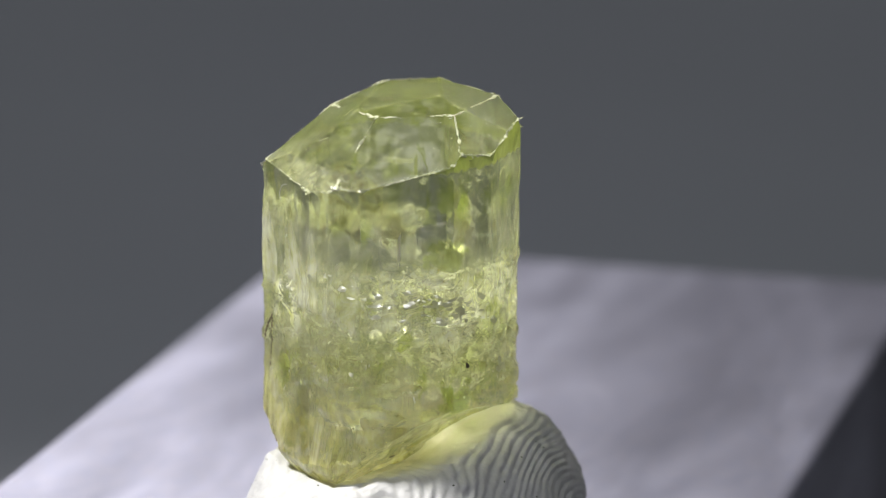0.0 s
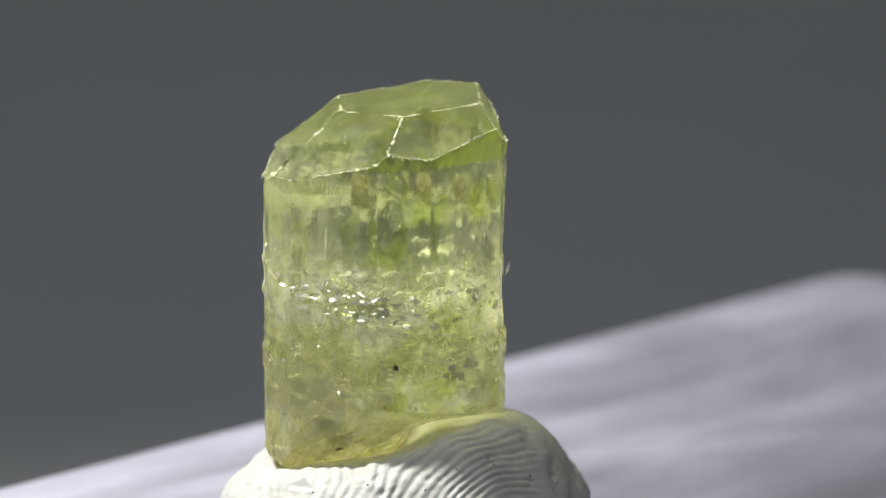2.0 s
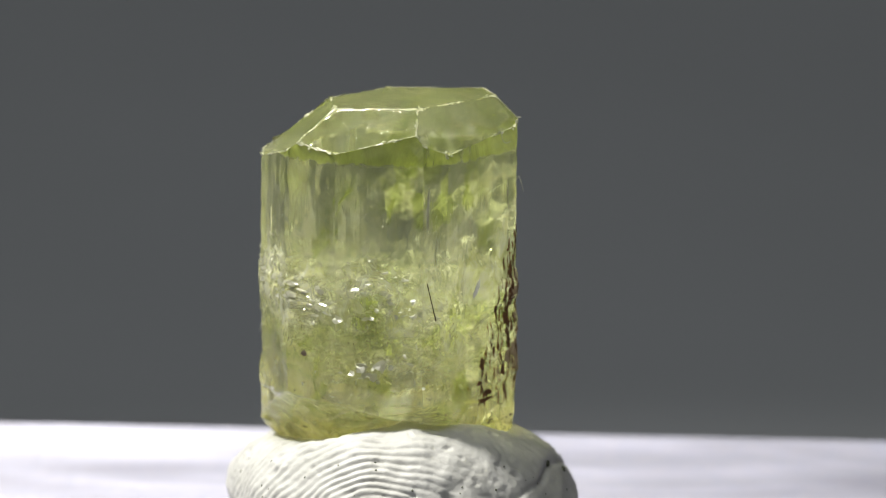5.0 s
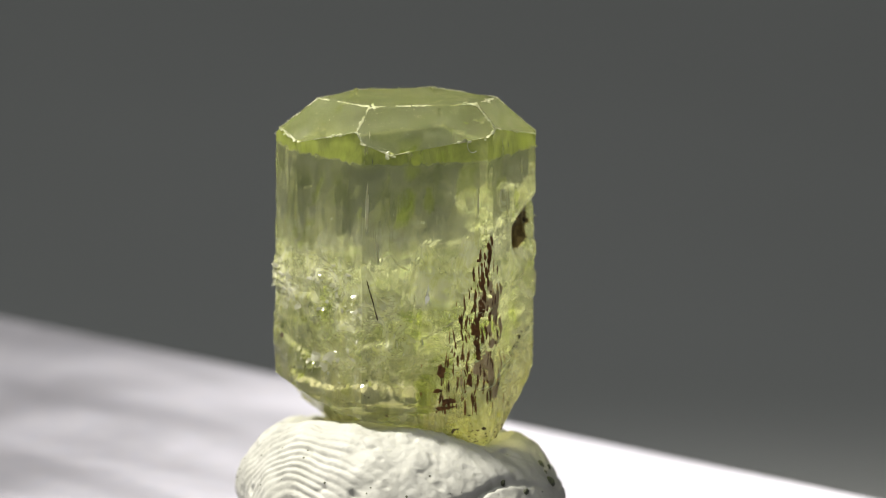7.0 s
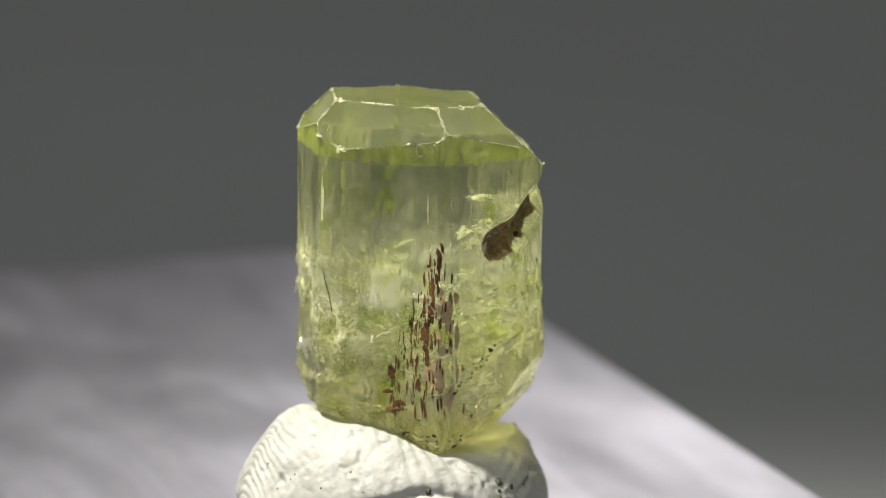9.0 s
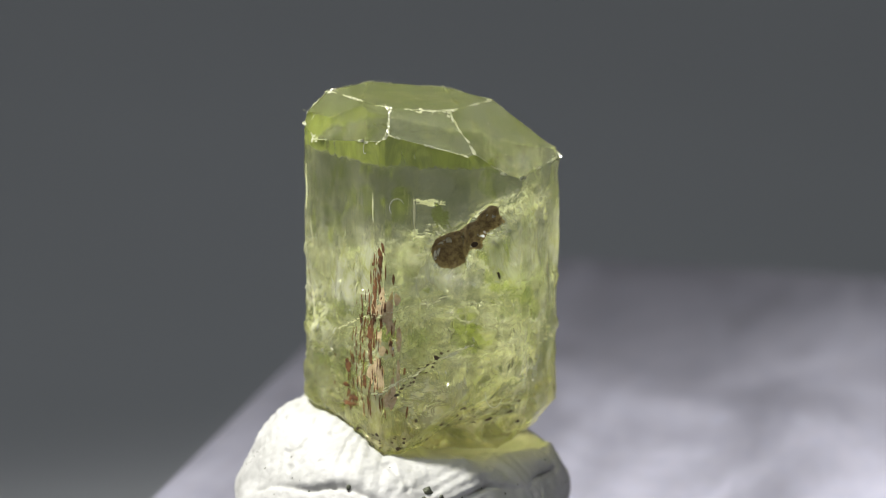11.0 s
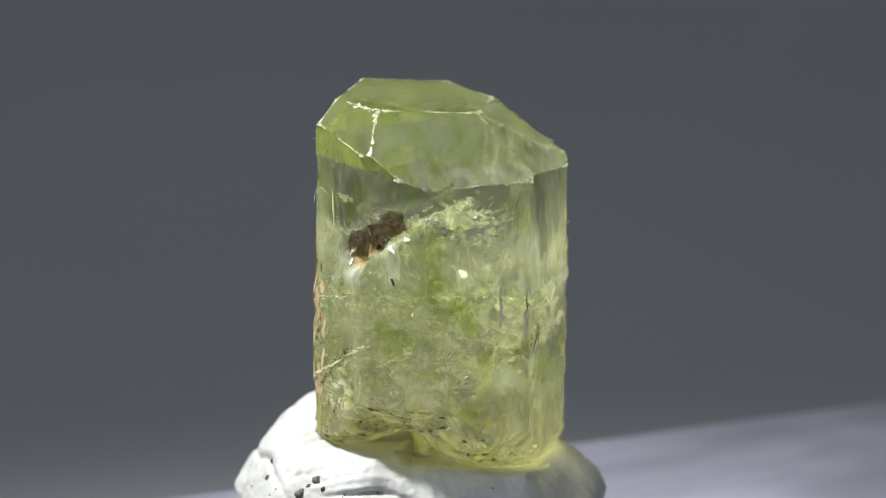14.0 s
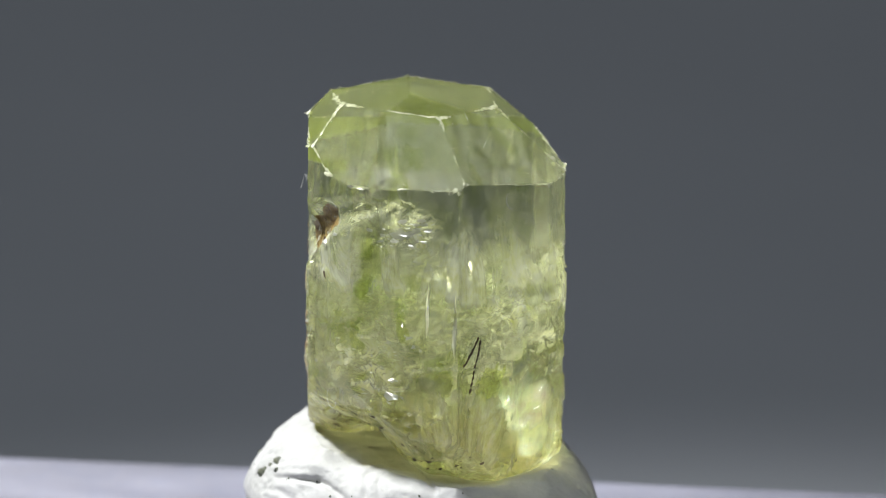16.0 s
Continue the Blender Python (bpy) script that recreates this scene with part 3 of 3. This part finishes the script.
def worn_edges(tree, crystal, edges):
    """Frosted nicks along the edges of the facets round the top."""
    rng = random.Random(31)
    bm = bmesh.new()
    for a, b in edges:
        along = (b - a).normalized()
        steps = max(3, int((b - a).length / 0.05))
        seed = rng.uniform(0, 90)
        for i in range(steps * 2):
            f = (i + rng.random()) / steps / 2
            rough = 0.5 + noise.noise(Vector((f * (b - a).length * 1.6, seed, 0)))
            rough += 0.7 * max(0.0, 1 - 5 * min(f, 1 - f))
            if rough < 0.42 or rng.random() < 0.25:
                continue
            hit, n, _, _ = tree.find_nearest(place(*(a + (b - a) * f)))
            side = n.cross(along).normalized()
            long, wide = rng.uniform(0.03, 0.08), rng.uniform(0.010, 0.022) + 0.030 * max(0.0, rough - 0.35) * rng.random() * 2
            hit = hit + side * rng.gauss(0, 0.008 + 0.05 * max(0.0, rough - 0.55)) * U
            lean = n.normalized() * 0.012
            ring = []
            for k in range(6):
                t = 6.283 * k / 6
                ring.append(bm.verts.new(hit + (along * math.cos(t) * long * rng.uniform(0.6, 1.2) + side * math.sin(t) * wide * rng.uniform(0.5, 1.3) + lean * rng.uniform(0.0, 1.6)) * U))
            hub = bm.verts.new(hit + lean * 1.6 * U)
            for k in range(6):
                bm.faces.new((hub, ring[k], ring[(k + 1) % 6]))
    # specks and scratches on the facets themselves
    for _ in range(260):
        x, y = rng.uniform(-4, 4), rng.uniform(-4, 4)
        hit, n, _, _ = tree.ray_cast(place(x, y, -18), Vector((0, 0, -1)))
        if hit is None or n.z < 0.3:
            continue
        one = n.orthogonal().normalized()
        two = n.cross(one)
        turn = rng.uniform(0, 6.28)
        one, two = one * math.cos(turn) + two * math.sin(turn), two * math.cos(turn) - one * math.sin(turn)
        long, wide = (rng.uniform(0.05, 0.22), 0.008) if rng.random() < 0.15 else (rng.uniform(0.008, 0.035), rng.uniform(0.006, 0.02))
        ring = [bm.verts.new(hit + (one * math.cos(1.047 * k) * long * rng.uniform(0.7, 1.2) + two * math.sin(1.047 * k) * wide * rng.uniform(0.7, 1.2) + n * 0.006) * U) for k in range(6)]
        bm.faces.new(ring)
    tagged(part("worn_edge", bm, FROST, crystal, "frosted nicks along the facet edges", smooth=False), kind="stuff")


def needles(tree, crystal):
    """Pale upright needles and a bright crack line on the stained faces."""
    rng = random.Random(13)
    for az, z, wide, high in ((-2, -22.5, 0.08, 1.1), (64, -22.5, 0.05, 0.75), (3, -23.6, 0.05, 0.7), (88, -22.6, 0.06, 0.9), (176, -24.9, 0.06, 1.2), (186, -25.3, 0.05, 1.6), (-95, -23.3, 0.05, 0.8)):
        bm = bmesh.new()
        patch(bm, tree, az, z, wide, high, rng.uniform(-0.04, 0.04), 14, 0.3, 0.012)
        part("needle", bm, NEEDLE, crystal)
    bm = bmesh.new()
    for i in range(34):
        f = i / 33
        patch(bm, tree, 65 + 50 * f + rng.gauss(0, 0.7), -27.3 + 1.4 * f + rng.gauss(0, 0.03), rng.uniform(0.10, 0.2), rng.uniform(0.025, 0.06), 0.5, 8, 0.4, 0.012)
    for i in range(40):
        f = i / 39
        patch(bm, tree, 30 + 75 * f + rng.gauss(0, 0.7), -26.0 + 1.3 * f ** 0.7 + rng.gauss(0, 0.03), rng.uniform(0.08, 0.2), rng.uniform(0.015, 0.035), 0.25, 8, 0.4, 0.012)
    part("crack_line", bm, NEEDLE, crystal, "pale crack line across two faces")["kind"] = "stuff"


def fibres(tree, crystal):
    """Lint that clings to the faces."""
    for az, z, turn, size in ((79, -22.4, 0.4, 0.42), (129, -27.3, 2.6, 0.5), (-150, -22.2, 1.2, 0.35), (60, -21.0, 1.9, 0.3)):
        hit, n = on_surface(tree, az, z)
        across = Vector((0, 0, 1)).cross(n).normalized()
        curve = bpy.data.curves.new("lint_fibre", "CURVE")
        curve.dimensions, curve.bevel_depth, curve.bevel_resolution = "3D", 0.007 * U, 2
        line = curve.splines.new("POLY")
        line.points.add(23)
        for i, p in enumerate(line.points):
            f = i / 23
            a = turn + 3.6 * f
            q = hit + (across * math.cos(a) * 0.4 + Vector((0, 0, 1)) * math.sin(a) * 0.5 + n * (0.03 + 0.45 * f)) * size * U
            p.co = (*q, 1)
        curve.materials.append(PUTTY)
        new("lint_fibre", curve).parent = crystal


def inside(az, r, z):
    return place(r * math.cos(radians(az)), r * math.sin(radians(az)), z)


def fractures(crystal):
    rng = random.Random(9)
    # small mirror-like cracks, thickest in the middle third
    bm = bmesh.new()
    for _ in range(420):
        az, r = rng.uniform(-180, 180), 2.45 * math.sqrt(rng.random())
        z = rng.gauss(-25.4, 0.9)
        if not -28.2 < z < -23.3:
            continue
        size = (0.03 + 0.22 * rng.random() ** 2.5) * U
        turn = pose(0, 0, 0, rng.uniform(-70, 70), rng.uniform(-70, 70), rng.uniform(0, 360)).to_3x3()
        mid = inside(az, r, z)
        k = rng.randint(5, 7)
        ring = [bm.verts.new(mid + turn @ Vector((math.cos(6.283 * i / k) * size * rng.uniform(0.5, 1.5), math.sin(6.283 * i / k) * size * rng.uniform(0.1, 0.5), size * rng.uniform(-0.15, 0.15)))) for i in range(k)]
        hub = bm.verts.new(mid)
        for i in range(k):
            bm.faces.new((hub, ring[i], ring[(i + 1) % k]))
    tagged(part("inner_crack", bm, FLAKE, crystal, "small glinting cracks inside the crystal", smooth=False), kind="stuff")
    # broad crumpled veils
    for az, r, z, w, h, tilt in ((-90, 2.9, -24.6, 2.4, 1.0, 40), (169, 2.9, -22.9, 1.5, 0.7, 44), (-60, 2.4, -25.0, 2.0, 0.9, 42), (-45, 0.9, -25.9, 2.8, 0.9, -20), (30, 0.9, -26.2, 2.4, 1.2, 30), (120, 1.6, -23.2, 1.6, 1.0, -35),
                                 (150, 1.3, -26.4, 2.6, 1.1, 20), (-150, 1.0, -26.8, 2.2, 0.8, -28), (0, 0.2, -24.8, 3.2, 2.2, 75), (80, 0.4, -27.0, 3.0, 1.5, 60)):
        bm = bmesh.new()
        spin = pose(0, 0, 0, tilt, 12, az + 90).to_3x3()
        mid = inside(az, r, z)
        grid = []
        for i in range(25):
            row = []
            for j in range(13):
                x, y = (i / 24 - 0.5) * w, (j / 12 - 0.5) * h
                d = 0.35 * noise.noise(Vector((x * 1.3 + az, y * 1.3, z))) + 0.12 * noise.noise(Vector((x * 4 + az, y * 4, z)))
                row.append(bm.verts.new(mid + spin @ Vector((x * U, y * U, d * U))))
            grid.append(row)
        for i in range(24):
            for j in range(12):
                e = ((i - 11.5) / 12) ** 2 + ((j - 5.5) / 6) ** 2 + 0.5 * noise.noise(Vector((i * 0.4, j * 0.4, az)))
                if e < 0.9:
                    bm.faces.new((grid[i][j], grid[i + 1][j], grid[i + 1][j + 1], grid[i][j + 1]))
        bmesh.ops.delete(bm, geom=[v for v in bm.verts if not v.link_faces], context="VERTS")
        part("fracture_veil", bm, VEIL, crystal)


def crack_sheets(crystal):
    """Crumpled sheets where the crystal cracked and healed: milky ones about the cross fracture, green ones throughout."""
    rng = random.Random(57)
    clusters = ((-92, -24.6, 16, 0.26, 90), (-66, -24.9, 15, 0.28, 70), (-26, -25.3, 18, 0.36, 50), (-32, -24.6, 12, 0.35, 36), (2, -25.6, 16, 0.40, 40), (169, -22.88, 7, 0.15, 90),
                (146, -26.0, 24, 0.50, 44), (-160, -25.0, 22, 0.50, 36), (-30, -26.6, 26, 0.16, 30), (70, -25.6, 20, 0.70, 26), (98, -23.2, 6, 0.30, 26), (150, -22.5, 8, 0.2, 10), (-95, -26.35, 34, 0.25, 50))
    milky = [(rng.gauss(a, da), 0.92 - abs(rng.gauss(0, 0.16)), rng.gauss(z, dz) + 0.006 * rng.gauss(0, da)) for a, z, da, dz, n in clusters for _ in range(n)]
    milky += [(rng.gauss(-86, 8), 0.93 - abs(rng.gauss(0, 0.08)), rng.gauss(-24.65, 0.24)) for _ in range(60)]
    milky += [(rng.uniform(-180, 180), math.sqrt(rng.random()), rng.gauss(-25.5, 1.2)) for _ in range(60)]
    green = [(rng.uniform(-180, 180), math.sqrt(rng.random()), rng.uniform(-28.0, -21.4)) for _ in range(40)]
    for name, mat, spots, label in (("milky_crack", MILKY, milky, "crumpled milky crack sheets inside the crystal"), ("green_crack", GREEN, green, "clear green crack sheets inside the crystal")):
        bm = bmesh.new()
        for az, f, z in spots:
            az = (az + 180) % 360 - 180
            r = side_reach(az) * f
            w, h = (0.10 + 0.75 * rng.random() ** 2.2, 0.08 + 0.40 * rng.random() ** 2) if mat is MILKY else (rng.uniform(0.3, 0.9), rng.uniform(0.4, 1.3))
            if not -28.3 < z < -21.3:
                continue
            tilt = rng.gauss(44, 20) if mat is MILKY else rng.gauss(85, 15)
            spin = pose(0, 0, 0, tilt, rng.gauss(0, 18), az + 90 + rng.gauss(-12, 22)).to_3x3()
            mid = inside(az, r, z)
            seed = rng.uniform(0, 99)
            nx, ny = 9, 7
            grid = []
            for i in range(nx + 1):
                row = []
                for j in range(ny + 1):
                    x, y = (i / nx - 0.5) * w, (j / ny - 0.5) * h
                    d = 0.22 * noise.noise(Vector((x * 1.8 + seed, y * 1.8, seed))) + 0.07 * noise.noise(Vector((x * 7 + seed, y * 7, seed)))
                    q = mid + spin @ Vector((x, y, d)) * U
                    a = math.degrees(math.atan2(q.y, q.x))
                    out = math.hypot(q.x, q.y) > (side_reach(a) - 0.12) * U or q.z > up(-21.0) or q.z < up(rim(a) + 0.25)
                    row.append(None if out else bm.verts.new(q))
                grid.append(row)
            for i in range(nx):
                for j in range(ny):
                    e = ((i - nx / 2 + 0.5) / nx * 2) ** 2 + ((j - ny / 2 + 0.5) / ny * 2) ** 2 + 0.8 * noise.noise(Vector((i * 0.5, j * 0.5, seed)))
                    corners = (grid[i][j], grid[i + 1][j], grid[i + 1][j + 1], grid[i][j + 1])
                    if e < 0.85 and None not in corners:
                        bm.faces.new(corners)
        bmesh.ops.delete(bm, geom=[v for v in bm.verts if not v.link_faces], context="VERTS")
        tagged(part(name, bm, mat, crystal, label), kind="stuff")


def inner_cloud(crystal):
    """The milky, cracked heart of the crystal."""
    bm = bmesh.new()
    rings = []
    nu, nv = 110, 64
    for j in range(nv + 1):
        f = j / nv
        z = -27.6 + 4.3 * f
        swell = math.sin(math.pi * min(0.985, max(0.015, f))) ** 0.4
        ring = []
        for i in range(nu):
            a = 2 * math.pi * i / nu
            reach = side_reach(math.degrees(a)) - 0.7
            q = Vector((math.cos(a) * 2, math.sin(a) * 2, z))
            crumple = 0.55 * abs(noise.noise(q * 0.9)) + 0.30 * abs(noise.noise(q * 2.3)) + 0.10 * noise.noise(q * 6)
            r = reach * swell * (1 - crumple)
            ring.append(bm.verts.new(place(r * math.cos(a), r * math.sin(a), z + 0.3 * noise.noise(q * 1.3))))
        rings.append(ring)
    for a, b in zip(rings, rings[1:]):
        for i in range(nu):
            k = (i + 1) % nu
            bm.faces.new((a[i], a[k], b[k], b[i]))
    part("inner_cloud", bm, CLOUD, crystal, "milky cracked cloud inside the crystal", smooth=False)


def crystal_thing():
    root = new("crystal")
    bm, skin, edges = crystal_mesh()
    tree = BVHTree.FromBMesh(bm)
    part("body", bm, CRYSTAL, root, sharp=30)
    inner_cloud(root)
    crack_sheets(root)
    fractures(root)
    stains(tree, root, skin)
    glints(tree, root)
    worn_edges(tree, root, edges)
    fibres(tree, root)
    needles(tree, root)
    return tagged(root, "yellow-green translucent prismatic crystal with rust stains standing in putty", "crystal")


# ---- the putty ----
def putty_reach(az):
    a = radians(az)
    return (4.293 + 0.25 * math.cos(a) - 0.34 * math.sin(a) - 0.063 * math.cos(2 * a) + 0.40 * math.sin(2 * a)
            + 0.09 * math.cos(3 * a) - 0.106 * math.sin(3 * a))


def putty_point(az, s):
    """Point of the putty: s runs from the middle (0) under the crystal, over the shoulder, down to the block (1)."""
    hollow = math.exp(-((az - 138) / 28) ** 2)
    big, seat, top = putty_reach(az) * 1.01, side_reach(az) - 0.15 - 0.7 * hollow, rim(az) + 0.02 - 0.75 * hollow
    if s < 0.2:
        r, z = seat * s / 0.2, top - 0.35 * (1 - s / 0.2)
    elif s < 0.75:
        t = math.sin(math.pi / 2 * (s - 0.2) / 0.55)
        r, z = seat + (big - seat) * t, top - (top + 30.5) * (1 - (1 - t ** 1.7) ** 0.75)
    else:
        f = (s - 0.75) / 0.25
        r, z = big * (1 - 0.04 * math.sin(f * 3.1) + 0.03 * f), -30.5 + (LOW - 0.1 + 30.5) * f
    return r * math.cos(radians(az)), r * math.sin(radians(az)), z


def putty_thing():
    bm = bmesh.new()
    nu, nv = 540, 230
    whorl = Vector((3.9, -1.1, -30.7))
    rings = []
    for j in range(nv + 1):
        ring = []
        for i in range(nu):
            az = -180 + 360 * i / nu
            ring.append(bm.verts.new(putty_point(az, max(0.004, j / nv))))
        rings.append(ring)
    for a, b in zip(rings, rings[1:]):
        for i in range(nu):
            k = (i + 1) % nu
            bm.faces.new((a[i], b[i], b[k], a[k]))
    bm.faces.new(rings[0])
    bm.normal_update()
    for v in bm.verts:
        p, n = v.co.copy(), v.normal.copy()
        az = math.degrees(math.atan2(p.y, p.x))
        d = 0.16 * noise.noise(p * 0.55) + 0.06 * noise.noise(p * 1.6) + 0.020 * noise.noise(p * 3.3) + 0.014 * noise.noise(p * 7)
        # fingerprint ridges
        e = p - whorl
        dist = math.sqrt(e.x ** 2 + e.y ** 2 + (e.z * 1.5) ** 2) + 0.25 * noise.noise(p * 0.8)
        strong = min(1.0, max(0.0, (74 - abs((az + 52 + 180) % 360 - 180)) / 30))
        wave = math.sin(2 * math.pi * dist / 0.235)
        d += (0.033 if az < -30 else max(0.014, 0.033 - 0.0008 * (az + 30))) * strong * (wave - 0.3 * wave * wave) * (0.65 + 0.6 * noise.noise(p * 1.9))
        far = math.sqrt((p.x + 1) ** 2 + (p.z + 31) ** 2) + 0.3 * noise.noise(p * 0.7)
        d += 0.012 * (1 - strong) * math.sin(2 * math.pi * far / 0.27) * (noise.noise(p * 0.6) > -0.1)
        # folds pressed together on the far side
        for z0, a0, span in ((-29.5, 55, 34), (-29.6, 120, 30), (-29.9, 170, 26)):
            line = z0 + 0.35 * noise.noise(Vector((az * 0.04, a0, 0))) + 0.0012 * (az - a0) ** 2 * -0.35
            if abs(az - a0) < span:
                d -= 0.15 * math.exp(-((p.z - line) / 0.07) ** 2) * (1 - abs(az - a0) / span)
                d += 0.07 * math.exp(-((p.z - line - 0.3) / 0.25) ** 2) * (1 - abs(az - a0) / span)
        d -= 0.10 * max(0.0, noise.noise(p * 2.6 + Vector((3, 1, 7))) - 0.42) * 2
        v.co += n * d
    for v in bm.verts:
        v.co = place(*v.co)
    tree = BVHTree.FromBMesh(bm)
    ob = part("mounting_putty", bm, PUTTY)
    tagged(ob, "white lump of mounting putty with fingerprint ridges on the block", "putty")
    return ob, tree


def putty_grit(tree, putty):
    rng = random.Random(3)
    spots = [(94, -29.45, 0.13), (90, -29.8, 0.16), (92, -29.6, 0.07), (70, -29.7, 0.10), (62, -29.4, 0.08), (99, -29.6, 0.08), (-24, -28.9, 0.035), (-25, -28.75, 0.03), (-40, -28.9, 0.03)]
    spots += [(rng.uniform(-180, 180), rng.uniform(-30.3, -28.9), rng.uniform(0.015, 0.035)) for _ in range(50)]
    for az, z, size in spots:
        hit, n = on_surface(tree, az, z)
        if hit is None:
            continue
        bm = bmesh.new()
        bmesh.ops.create_icosphere(bm, subdivisions=2, radius=size * U)
        for v in bm.verts:
            v.co *= 1 + 0.5 * noise.noise(v.co / (size * U) * 1.3 + Vector((az, z, 0)))
            v.co = Matrix.Translation(hit - n * size * 0.45 * U) @ v.co
        part("grit", bm, GRIT, putty)


BLOCK = stone_block()
LUMP, LUMP_TREE = putty_thing()
putty_grit(LUMP_TREE, LUMP)
STONE_ON_TOP = crystal_thing()

# ---- the turning stand: seconds and degrees of turn ----
TURN = [(0.0, 0.0), (1.0, -15.75), (2.0, -31.5), (3.1, -49.0), (4.2, -66.5), (5.25, -84.0), (6.3, -101.4), (7.5, -120.6),
        (8.7, -139.9), (9.75, -156.8), (10.8, -173.7), (11.9, -191.7), (13.0, -209.8), (14.5, -234.5), (16.0, -259.4)]


def motions():
    for thing in (BLOCK, LUMP, STONE_ON_TOP):
        walk(thing, [(t, pose(0, 0, 0, 0, 0, a)) for t, a in TURN])


motions()
